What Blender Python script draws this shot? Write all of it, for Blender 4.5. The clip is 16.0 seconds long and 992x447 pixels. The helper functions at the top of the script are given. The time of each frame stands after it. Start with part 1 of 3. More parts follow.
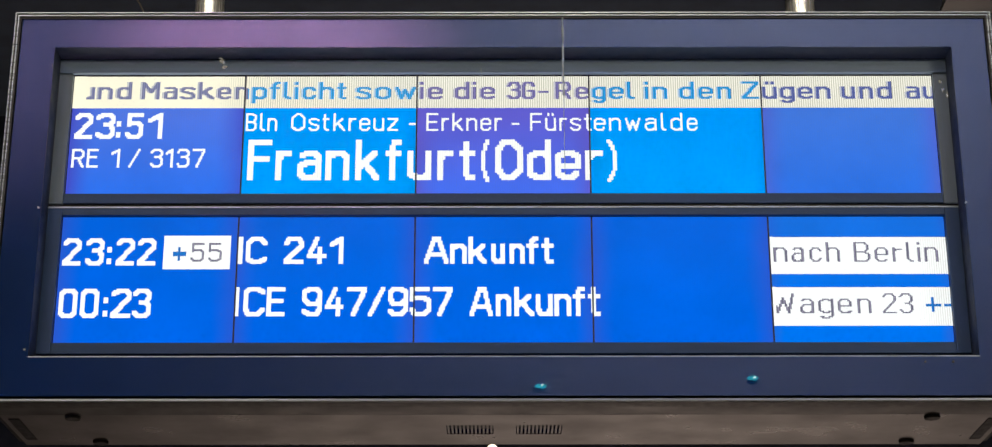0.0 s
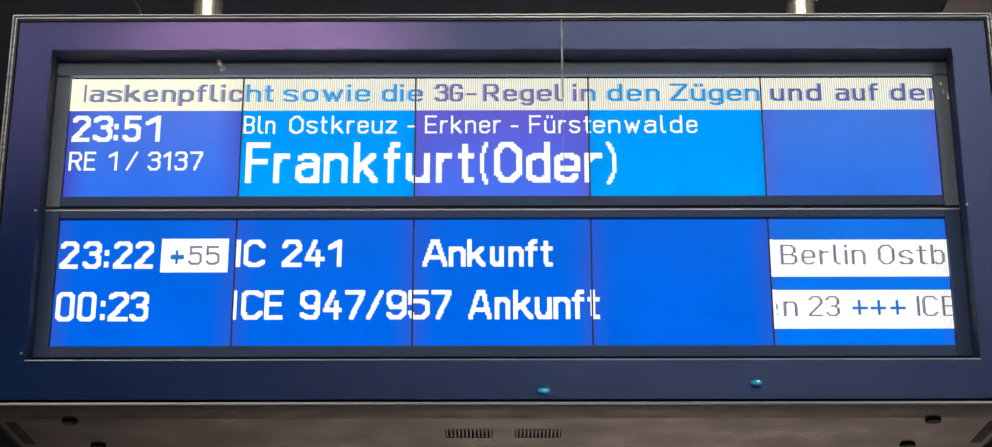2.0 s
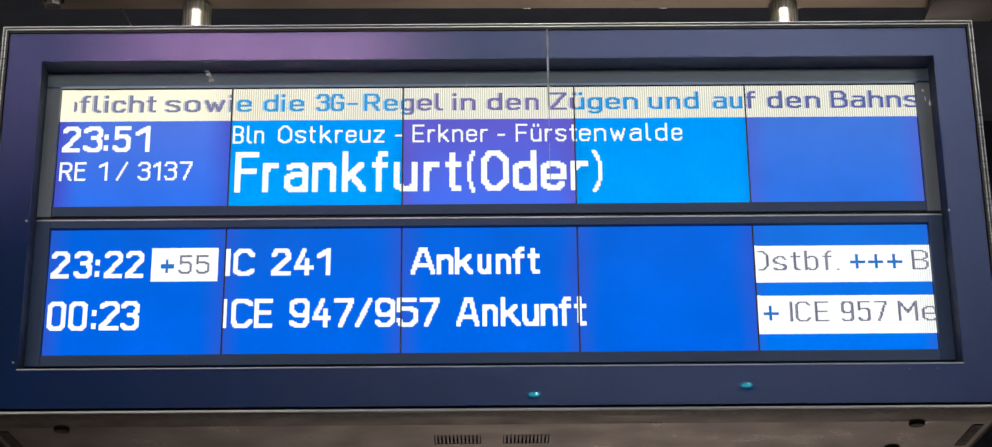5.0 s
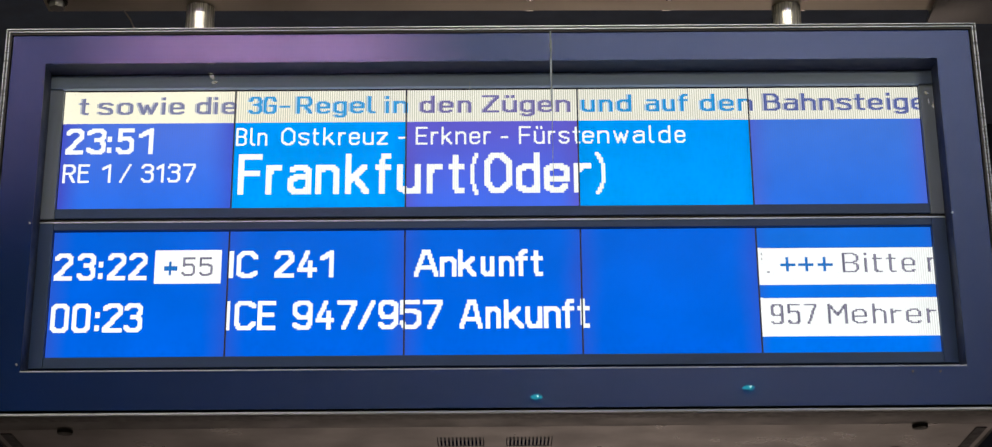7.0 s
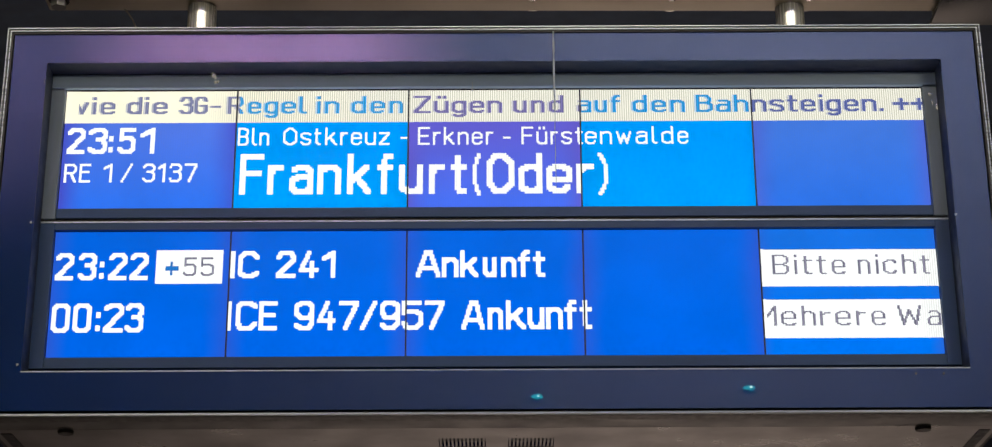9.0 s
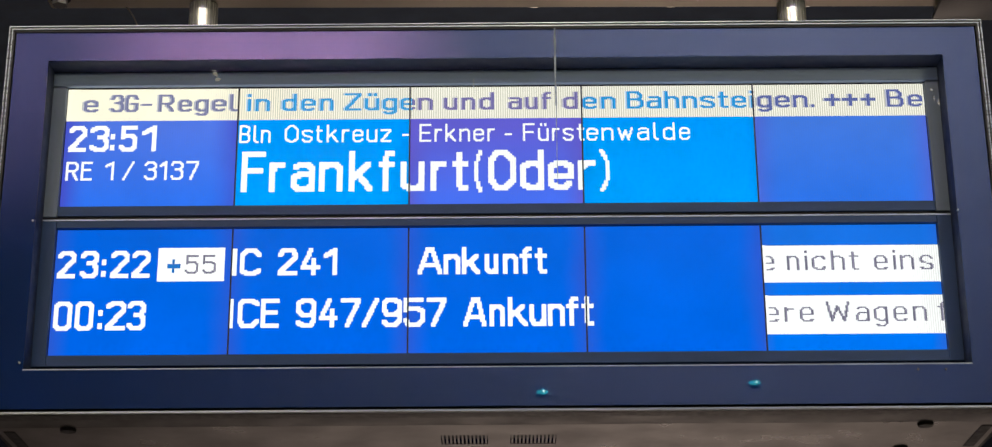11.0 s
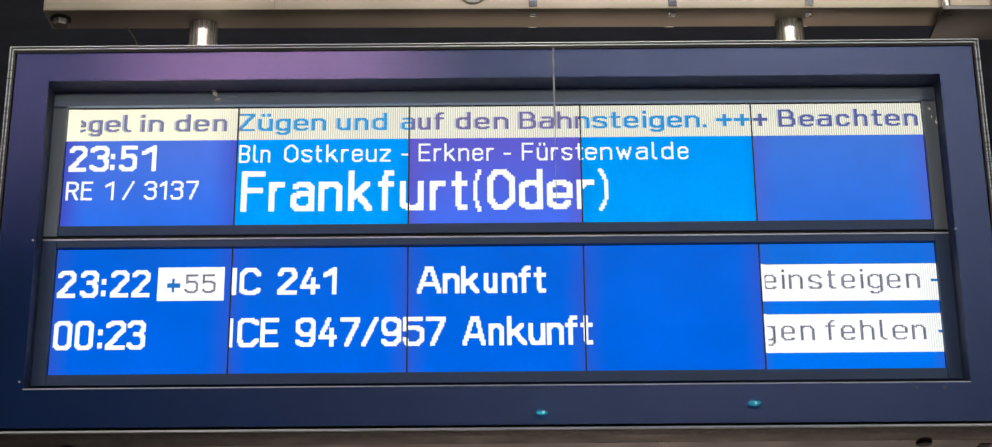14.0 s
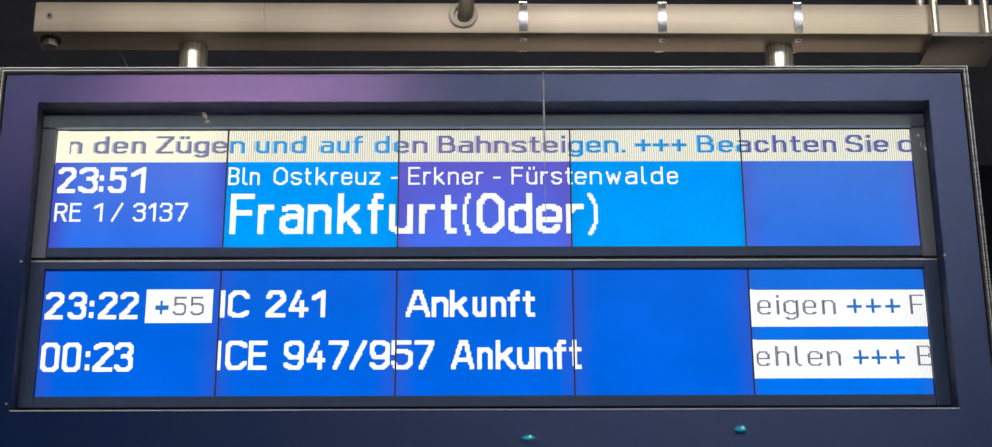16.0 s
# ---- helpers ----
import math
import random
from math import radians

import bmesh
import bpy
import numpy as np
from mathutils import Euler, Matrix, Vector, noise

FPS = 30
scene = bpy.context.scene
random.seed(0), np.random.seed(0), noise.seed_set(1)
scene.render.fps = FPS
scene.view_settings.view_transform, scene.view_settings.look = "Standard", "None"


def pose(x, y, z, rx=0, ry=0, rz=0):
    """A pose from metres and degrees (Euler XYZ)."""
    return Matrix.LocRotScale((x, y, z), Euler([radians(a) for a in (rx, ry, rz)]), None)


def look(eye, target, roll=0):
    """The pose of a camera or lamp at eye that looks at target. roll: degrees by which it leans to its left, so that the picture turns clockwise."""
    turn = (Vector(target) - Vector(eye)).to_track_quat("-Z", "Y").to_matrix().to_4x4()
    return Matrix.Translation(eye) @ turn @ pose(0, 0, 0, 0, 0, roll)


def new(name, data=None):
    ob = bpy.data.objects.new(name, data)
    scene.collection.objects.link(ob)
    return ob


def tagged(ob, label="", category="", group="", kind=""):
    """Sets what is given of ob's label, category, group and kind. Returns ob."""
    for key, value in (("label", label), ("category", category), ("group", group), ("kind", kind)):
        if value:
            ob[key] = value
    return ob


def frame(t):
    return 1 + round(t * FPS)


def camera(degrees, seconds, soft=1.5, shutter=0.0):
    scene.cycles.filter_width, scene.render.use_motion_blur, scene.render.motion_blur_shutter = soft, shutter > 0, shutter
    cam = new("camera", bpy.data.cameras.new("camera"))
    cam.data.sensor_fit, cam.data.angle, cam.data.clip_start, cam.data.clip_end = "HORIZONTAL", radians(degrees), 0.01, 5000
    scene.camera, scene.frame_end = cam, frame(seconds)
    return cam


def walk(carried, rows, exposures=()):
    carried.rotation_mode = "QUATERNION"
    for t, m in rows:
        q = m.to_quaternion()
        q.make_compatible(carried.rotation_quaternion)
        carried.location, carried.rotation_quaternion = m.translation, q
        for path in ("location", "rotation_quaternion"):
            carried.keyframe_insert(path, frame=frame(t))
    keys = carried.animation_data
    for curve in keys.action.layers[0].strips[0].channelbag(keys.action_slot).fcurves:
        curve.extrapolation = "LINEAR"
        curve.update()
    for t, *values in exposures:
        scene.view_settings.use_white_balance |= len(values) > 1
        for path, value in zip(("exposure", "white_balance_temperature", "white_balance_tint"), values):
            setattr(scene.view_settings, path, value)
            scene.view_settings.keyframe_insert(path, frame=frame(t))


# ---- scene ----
cam = camera(29.0, 16.0, soft=1.25)
PATH = [
    (0, (-0.0170, -3.9106, 1.7044), (-0.0165, -2.0381, 2.4071), -0.060),
    (0.5, (-0.0203, -3.9130, 1.7011), (-0.0192, -2.0429, 2.4100), -0.061),
    (1, (-0.0178, -3.9148, 1.7022), (-0.0187, -2.0451, 2.4122), -0.034),
    (1.5, (-0.0082, -3.9072, 1.7065), (-0.0133, -2.0369, 2.4152), -0.007),
    (2, (-0.0054, -3.8929, 1.7069), (-0.0093, -2.0221, 2.4140), -0.061),
    (2.5, (-0.0010, -3.8907, 1.7116), (-0.0013, -2.0186, 2.4154), -0.246),
    (3, (-0.0015, -3.9030, 1.7108), (-0.0017, -2.0302, 2.4126), -0.325),
    (3.5, (-0.0006, -3.9162, 1.7078), (0.0003, -2.0454, 2.4151), -0.357),
    (4, (0.0026, -3.9378, 1.7051), (0.0053, -2.0686, 2.4164), -0.434),
    (6.5, (0.0016, -3.9243, 1.7007), (0.0096, -2.0541, 2.4095), -0.425),
    (7, (-0.0012, -3.9328, 1.7012), (0.0029, -2.0642, 2.4142), -0.429),
    (7.5, (-0.0014, -3.9489, 1.6951), (-0.0019, -2.0827, 2.4144), -0.392),
    (8, (-0.0051, -3.9330, 1.7057), (-0.0022, -2.0655, 2.4214), -0.429),
    (8.5, (-0.0040, -3.9372, 1.7022), (-0.0022, -2.0701, 2.4193), -0.310),
    (9, (-0.0050, -3.9239, 1.7079), (-0.0014, -2.0550, 2.4202), -0.282),
    (11.5, (0.0062, -3.9241, 1.7116), (0.0012, -2.0534, 2.4192), -0.395),
    (12, (0.0075, -3.9196, 1.7057), (0.0006, -2.0502, 2.4165), -0.394),
    (12.5, (0.0063, -3.9283, 1.7005), (0.0006, -2.0605, 2.4155), -0.379),
    (13, (0.0004, -3.9177, 1.7083), (-0.0035, -2.0510, 2.4265), -0.407),
    (13.5, (-0.0004, -3.9284, 1.7037), (-0.0036, -2.0644, 2.4286), -0.408),
    (14, (0.0052, -3.9324, 1.7040), (0.0033, -2.0697, 2.4321), -0.447),
    (14.5, (0.0066, -3.9420, 1.6956), (0.0057, -2.0831, 2.4333), -0.454),
    (15, (-0.0004, -3.9457, 1.6958), (0.0016, -2.0900, 2.4418), -0.313),
    (15.5, (-0.0021, -3.9415, 1.6985), (0.0051, -2.0879, 2.4494), -0.267),
    (16, (-0.0001, -3.9302, 1.7047), (0.0118, -2.0767, 2.4559), -0.270),
]
walk(cam, [(t, look(eye, target, roll)) for t, eye, target, roll in PATH],
     exposures=[(t, stops, 6500, 4) for t, stops in ((0, 0.08), (1, 0.14), (2.5, 0.14), (4, 0.10), (6.5, 0.12), (7.2, 0.07), (9, 0.13), (13, 0.09), (16, 0.08))])

# ---- world and lamps: a station hall at night ----
world = bpy.data.worlds.new("night")
scene.world = world
world.use_nodes = True
world.node_tree.nodes["Background"].inputs[0].default_value = (0.30, 0.36, 0.55, 1)
world.node_tree.nodes["Background"].inputs[1].default_value = 0.04


def area_lamp(name, eye, target, size, size_y, watts, colour):
    data = bpy.data.lights.new(name, "AREA")
    data.shape, data.size, data.size_y = "RECTANGLE", size, size_y
    data.energy, data.color = watts, colour
    ob = new(name, data)
    ob.matrix_basis = look(eye, target)
    return ob


WARM = (1.0, 0.86, 0.64)
# unseen lamps without fixtures, added to light beam, posts and frame bars
area_lamp("unseen_platform_light", (-2.8, -5.6, 6.8), (-0.7, -0.5, 3.4), 2.4, 0.3, 40, WARM)
area_lamp("unseen_platform_light", (2.6, -5.6, 6.8), (1.0, -0.5, 3.0), 2.4, 0.3, 28, WARM)
area_lamp("unseen_platform_light", (-2.5, -9.6, 4.3), (-0.6, 0.0, 3.5), 2.4, 0.3, 44, WARM)
area_lamp("unseen_platform_light", (4.8, -7.6, 4.3), (-0.5, 0.0, 3.5), 2.4, 0.3, 72, WARM)
area_lamp("unseen_platform_light", (0.4, -6.2, 7.15), (0.1, 0.0, 3.4), 1.2, 0.3, 56, WARM)


def spot_lamp(name, eye, target, degrees, watts, colour):
    data = bpy.data.lights.new(name, "SPOT")
    data.spot_size, data.spot_blend, data.shadow_soft_size = radians(degrees), 1.0, 0.3
    data.energy, data.color = watts, colour
    ob = new(name, data)
    ob.matrix_basis = look(eye, target)
    return ob


# added fill, hidden behind the board: its floor pool brightens the undersides
spot_lamp("underside_fill_spot", (0.9, 9.4, 5.2), (0.9, 9.401, 0.0), 102, 4600, (1.0, 0.80, 0.73))
# added spots: tint the unseen rear wall, which the border mirrors as glow
spot_lamp("mirror_glow_spot", (-2.9, -10.5, 13.2), (-2.6, -16.0, 11.0), 46, 16000, (1.0, 0.42, 0.60))
spot_lamp("mirror_glow_spot", (-5.6, -10.5, 13.2), (-6.0, -16.0, 11.9), 54, 4000, (1.0, 0.62, 0.88))
spot_lamp("mirror_glow_spot", (3.2, -9.5, 13.2), (2.6, -16.0, 12.0), 112, 8300, (1.0, 0.83, 0.85))


# ---- materials ----
def lin(r, g, b):
    """Linear colour of a screen value 0 to 255."""
    return tuple(((c / 255 + 0.055) / 1.055) ** 2.4 if c > 10 else c / 255 / 12.92 for c in (r, g, b)) + (1,)


class Nodes:
    def __init__(self, name):
        self.mat = bpy.data.materials.new(name)
        self.mat.use_nodes = True
        self.tree = self.mat.node_tree
        self.shader = self.tree.nodes["Principled BSDF"]
        self.out = self.tree.nodes["Material Output"]

    def node(self, kind, **values):
        n = self.tree.nodes.new(kind)
        for key, value in values.items():
            setattr(n, key, value)
        return n

    def link(self, a, b):
        self.tree.links.new(a, b)

    def math(self, op, a, b=None, c=None, clamp=False):
        n = self.node("ShaderNodeMath", operation=op, use_clamp=clamp)
        for i, v in enumerate((a, b, c)):
            if v is None:
                continue
            if isinstance(v, (int, float)):
                n.inputs[i].default_value = v
            else:
                self.link(v, n.inputs[i])
        return n.outputs[0]

    def mix(self, fac, a, b):
        n = self.node("ShaderNodeMix", data_type="RGBA")
        for socket, v in ((n.inputs[0], fac), (n.inputs[6], a), (n.inputs[7], b)):
            if isinstance(v, (int, float)):
                socket.default_value = v
            elif isinstance(v, tuple):
                socket.default_value = v
            else:
                self.link(v, socket)
        return n.outputs[2]

    def place(self):
        """World place, split into x, y, z."""
        g = self.node("ShaderNodeNewGeometry")
        s = self.node("ShaderNodeSeparateXYZ")
        self.link(g.outputs["Position"], s.inputs[0])
        return g.outputs["Position"], s.outputs

    def noise(self, scale, detail=3.0, stretch=None, rough=0.55):
        co = self.node("ShaderNodeTexCoord").outputs["Object"]
        if stretch:
            m = self.node("ShaderNodeMapping")
            m.inputs["Scale"].default_value = stretch
            self.link(co, m.inputs[0])
            co = m.outputs[0]
        n = self.node("ShaderNodeTexNoise")
        n.inputs["Scale"].default_value = scale
        n.inputs["Detail"].default_value = detail
        n.inputs["Roughness"].default_value = rough
        self.link(co, n.inputs["Vector"])
        return n.outputs["Fac"]

    def spread(self, v, low, high, to0=0.0, to1=1.0):
        n = self.node("ShaderNodeMapRange")
        self.link(v, n.inputs[0])
        for i, x in zip((1, 2, 3, 4), (low, high, to0, to1)):
            n.inputs[i].default_value = x
        return n.outputs[0]

    def bump(self, v, strength, distance):
        n = self.node("ShaderNodeBump")
        n.inputs["Strength"].default_value = strength
        n.inputs["Distance"].default_value = distance
        self.link(v, n.inputs["Height"])
        self.link(n.outputs[0], self.shader.inputs["Normal"])

    def emit(self, colour, strength=1.0):
        e = self.node("ShaderNodeEmission")
        e.inputs[1].default_value = strength
        if isinstance(colour, tuple):
            e.inputs[0].default_value = colour
        else:
            self.link(colour, e.inputs[0])
        self.link(e.outputs[0], self.out.inputs[0])
        return self.mat


def surface(name, colour, rough=0.5, metal=0.0, vary=0.25, grain=60, stretch=None, relief=0.1, depth=0.0006, coat=0.0, spec=0.5, mirror_bands=0.0):
    """A painted, metal or stone surface with stains at a large scale and grain at a small one; optional broad bands of
    tone stand for reflections.
    """
    n = Nodes(name)
    large, small = n.noise(3.0, 4.0), n.noise(grain, 3.0, stretch)
    both = n.math("ADD", n.math("MULTIPLY", large, 0.6), n.math("MULTIPLY", small, 0.4))
    fac = n.spread(both, 0.3, 0.7)
    dark = tuple(c * (1 - vary) for c in colour) + (1,)
    light = tuple(min(1, c * (1 + vary)) for c in colour) + (1,)
    base = n.mix(fac, dark, light)
    # broad bands of tone, painted into the base as reflections on the beam
    if mirror_bands:
        tone = n.spread(n.noise(2.6, 1.0, (1, 0.02, 0.25)), 0.40, 0.60, 1 - mirror_bands, 1 + mirror_bands * 0.5)
        scaled = n.node("ShaderNodeVectorMath", operation="SCALE")
        n.link(base, scaled.inputs[0])
        n.link(tone, scaled.inputs["Scale"])
        base = scaled.outputs[0]
    n.link(base, n.shader.inputs["Base Color"])
    n.link(n.spread(small, 0.3, 0.7, max(0.02, rough * 0.8), min(1, rough * 1.2)), n.shader.inputs["Roughness"])
    n.shader.inputs["Metallic"].default_value = metal
    n.shader.inputs["Coat Weight"].default_value = coat
    n.shader.inputs["Coat Roughness"].default_value = 0.1
    n.shader.inputs["Specular IOR Level"].default_value = spec
    if relief:
        n.bump(small, relief, depth)
    return n.mat


BRUSHED = surface("brushed_steel", (0.76, 0.70, 0.585), 0.48, 0.55, 0.14, 40, (0.04, 6, 6), 0.15, mirror_bands=0.22)
POLISHED = surface("polished_steel", (0.95, 0.91, 0.84), 0.27, 0.60, 0.12, 40, (8, 8, 0.1), 0.08)
GALVANISED = surface("galvanised_steel", (0.30, 0.30, 0.30), 0.45, 0.6, 0.2, 90)
RIM = surface("anodised_rim", (0.46, 0.50, 0.53), 0.28, 0.5, 0.1, 30, (0.1, 8, 8), 0.05)
RIM_DARK = surface("dark_rim", (0.05, 0.047, 0.045), 0.5, 0.3, 0.2, 60)
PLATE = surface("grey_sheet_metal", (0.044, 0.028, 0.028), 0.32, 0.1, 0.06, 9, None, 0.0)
MOULDING = surface("dark_moulding_paint", (0.034, 0.030, 0.032), 0.42, 0.1, 0.08, 12, None, 0.0)
HOUSING = surface("dark_housing_paint", (0.018, 0.018, 0.022), 0.5, 0.0, 0.2, 60, spec=0.15)
BORDER = surface("dark_blue_painted_glass", (0.003, 0.025, 0.125), 0.34, 0.0, 0.10, 8, None, 0.0, coat=1.0, spec=0.02)
BORDER.node_tree.nodes["Principled BSDF"].inputs["Coat Roughness"].default_value = 0.008
BORDER.node_tree.nodes["Principled BSDF"].inputs["Coat IOR"].default_value = 2.0
FRAME = surface("grey_blue_module_frame", (0.040, 0.074, 0.160), 0.45, 0.1, 0.12, 60, (0.2, 4, 4), 0.08, spec=0.25)
SIDE = surface("grey_side_bar", (0.15, 0.19, 0.235), 0.50, 0.0, 0.14, 40, (4, 4, 0.2), 0.08)
# base lightened to stand for the reflection on the strip above the screens
STRIP = surface("lightened_brushed_strip", (0.40, 0.52, 0.68), 0.50, 0.0, 0.14, 30, (0.05, 5, 5), 0.1)
SOFFIT = surface("dark_recess_paint", (0.024, 0.031, 0.056), 0.6, 0.0, 0.2, 40)
BLACK = surface("black_rubber", (0.014, 0.013, 0.013), 0.6, 0.0, 0.3, 80)
CABLE = surface("grey_cable_sheath", (0.30, 0.27, 0.235), 0.5, 0.0, 0.2, 80)
GROMMET = surface("white_plastic_ring", (0.85, 0.83, 0.78), 0.4, 0.0, 0.1, 60)
BAND = surface("bright_steel_band", (0.95, 0.95, 0.93), 0.25, 0.85, 0.05, 60, None, 0.02)
SMEAR = surface("white_smear", (0.8, 0.8, 0.82), 0.9, 0.0, 0.3, 300)
SMEAR.node_tree.nodes["Principled BSDF"].inputs["Alpha"].default_value = 0.25
STREAK = surface("pale_water_streak", (0.70, 0.78, 0.98), 0.9, 0.0, 0.3, 120)
STREAK.node_tree.nodes["Principled BSDF"].inputs["Alpha"].default_value = 0.75
CONCRETE = surface("platform_concrete", (0.30, 0.28, 0.26), 0.8, 0.0, 0.25, 30, None, 0.3, 0.002)
WALL = surface("dark_hall_wall", (0.013, 0.018, 0.030), 0.85, 0.0, 0.25, 10, None, 0.2, 0.003)
PALE_WALL = surface("pale_hall_wall", (0.15, 0.20, 0.34), 0.9, 0.0, 0.06, 2, None, 0.0)
ROOF = surface("grey_hall_roof", (0.10, 0.13, 0.19), 0.85, 0.0, 0.25, 10, None, 0.2, 0.003)

SEAMS = (-0.96, -0.576, -0.192, 0.192, 0.576, 0.96)


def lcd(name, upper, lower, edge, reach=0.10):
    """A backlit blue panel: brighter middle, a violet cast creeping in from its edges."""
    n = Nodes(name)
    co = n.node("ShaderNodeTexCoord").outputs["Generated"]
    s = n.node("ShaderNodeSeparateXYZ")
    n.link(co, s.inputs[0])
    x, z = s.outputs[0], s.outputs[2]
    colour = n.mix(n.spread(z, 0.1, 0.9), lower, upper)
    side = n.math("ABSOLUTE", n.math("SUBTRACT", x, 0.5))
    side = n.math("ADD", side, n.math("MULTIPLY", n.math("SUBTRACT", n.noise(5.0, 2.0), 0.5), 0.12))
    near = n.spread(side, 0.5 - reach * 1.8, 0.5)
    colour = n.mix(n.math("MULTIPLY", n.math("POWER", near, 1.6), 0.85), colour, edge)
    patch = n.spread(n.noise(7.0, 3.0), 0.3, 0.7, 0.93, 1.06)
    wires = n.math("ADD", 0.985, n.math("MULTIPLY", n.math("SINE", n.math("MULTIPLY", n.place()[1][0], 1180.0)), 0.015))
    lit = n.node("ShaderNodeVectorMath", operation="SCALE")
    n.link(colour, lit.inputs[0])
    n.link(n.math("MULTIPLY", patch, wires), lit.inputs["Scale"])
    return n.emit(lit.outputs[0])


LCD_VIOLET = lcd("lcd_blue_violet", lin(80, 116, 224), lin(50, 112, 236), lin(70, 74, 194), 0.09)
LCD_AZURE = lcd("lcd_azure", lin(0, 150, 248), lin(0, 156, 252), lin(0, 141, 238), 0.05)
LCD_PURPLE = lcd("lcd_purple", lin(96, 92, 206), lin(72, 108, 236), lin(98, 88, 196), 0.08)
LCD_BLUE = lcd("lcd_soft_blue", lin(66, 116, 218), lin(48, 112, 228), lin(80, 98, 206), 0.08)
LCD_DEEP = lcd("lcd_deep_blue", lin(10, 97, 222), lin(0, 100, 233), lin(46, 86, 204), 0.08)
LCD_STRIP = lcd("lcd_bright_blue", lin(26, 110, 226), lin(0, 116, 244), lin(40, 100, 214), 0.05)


def backlit_white(name, colour, shade, start, strong, far=None):
    """White picture cells; towards +x of start the cell rows show as fine upright lines."""
    n = Nodes(name)
    x = n.place()[1][0]
    wave = n.math("SINE", n.math("MULTIPLY", x, 2 * math.pi / 0.0050))
    line = n.spread(wave, -0.3, 0.8)
    if far:
        colour = n.mix(n.spread(x, start, start + 0.4), colour, far)
    amount = n.math("MULTIPLY", n.spread(x, start, start + 0.12), strong)
    patch = n.spread(n.noise(9.0, 3.0), 0.3, 0.7, 0.94, 1.03)
    colour = n.mix(n.math("MULTIPLY", line, amount), colour, shade)
    lit = n.node("ShaderNodeVectorMath", operation="SCALE")
    n.link(colour, lit.inputs[0])
    n.link(patch, lit.inputs["Scale"])
    return n.emit(lit.outputs[0], 1.03)


CREAM = backlit_white("lcd_cream", lin(254, 246, 222), lin(196, 190, 172), -0.66, 1.0, lin(244, 240, 230))
WHITE_BOX = backlit_white("lcd_white", lin(253, 253, 255), lin(196, 194, 188), 0.87, 0.8)
WHITE = backlit_white("lcd_white_text", lin(254, 253, 250), lin(214, 212, 220), -0.6, 0.35)
WHITE_BOLD = backlit_white("lcd_white_bold_text", lin(255, 255, 255), lin(255, 255, 255), 2.0, 0.0)


def ticker_ink(name, pale):
    """Dark cells of the running line: each module shows them in the tint of its own backlight."""
    n = Nodes(name)
    x = n.place()[1][0]
    ramp = n.node("ShaderNodeValToRGB")
    ramp.color_ramp.interpolation = "CONSTANT"
    tints = (lin(132, 134, 172), lin(66, 162, 228), lin(124, 116, 174), lin(50, 154, 226), lin(96, 106, 170))
    for i, tint in enumerate(tints):
        e = ramp.color_ramp.elements[i] if i < 2 else ramp.color_ramp.elements.new(0.2 * i)
        e.position, e.color = 0.2 * i, tuple(a + (b - a) * pale for a, b in zip(tint, lin(240, 236, 224)))
    n.link(n.spread(x, -0.96, 0.96), ramp.inputs[0])
    wave = n.spread(n.math("SINE", n.math("MULTIPLY", x, 2 * math.pi / 0.0050)), -1, 1, 0.62 + 0.3 * pale, 1.08 + 0.2 * pale)
    lit = n.node("ShaderNodeVectorMath", operation="SCALE")
    n.link(ramp.outputs[0], lit.inputs[0])
    n.link(wave, lit.inputs["Scale"])
    return n.emit(lit.outputs[0])


def cell_ink(name, a, b):
    n = Nodes(name)
    x = n.place()[1][0]
    wave = n.spread(n.math("SINE", n.math("MULTIPLY", x, 2 * math.pi / 0.0066)), -1, 1)
    return n.emit(n.mix(wave, a, b))


TICKER_INK = ticker_ink("lcd_running_text", 0.0)
TICKER_FADE = ticker_ink("lcd_running_text_turning_dark", 0.50)
GREY_INK = cell_ink("lcd_grey_text", lin(98, 96, 112), lin(144, 138, 162))
BLUE_INK = cell_ink("lcd_blue_text", lin(36, 100, 176), lin(40, 122, 214))
SEAM = surface("dark_module_seam", (0.008, 0.008, 0.03), 0.5, 0.0, 0.2, 50)
LAMP = (-0.039, 8.0, 4.638)
GLOBE = Nodes("warm_globe").emit((1.0, 0.84, 0.62, 1), 2.5)
BULB = Nodes("cyan_bulb").emit((0.65, 0.95, 1.0, 1), 7.0)
CYAN = Nodes("cyan_lamp").emit((0.05, 0.60, 0.78, 1), 3.4)
for m in (WHITE, WHITE_BOLD, TICKER_INK, TICKER_FADE, GREY_INK, BLUE_INK, CYAN, BULB, GLOBE):
    m.cycles.emission_sampling = "NONE"      # too small to light the hall



def clear_glass():
    """Glass with an anti-glare coating."""
    n = Nodes("clear_glass")
    glossy = n.node("ShaderNodeBsdfGlossy")
    glossy.inputs["Roughness"].default_value = 0.015
    through_it = n.node("ShaderNodeBsdfTransparent")
    fresnel = n.node("ShaderNodeFresnel")
    fresnel.inputs["IOR"].default_value = 1.5
    m = n.node("ShaderNodeMixShader")
    n.link(n.math("MULTIPLY", fresnel.outputs[0], 0.06), m.inputs[0])
    n.link(through_it.outputs[0], m.inputs[1])
    n.link(glossy.outputs[0], m.inputs[2])
    n.link(m.outputs[0], n.out.inputs[0])
    return n.mat


GLASS = clear_glass()


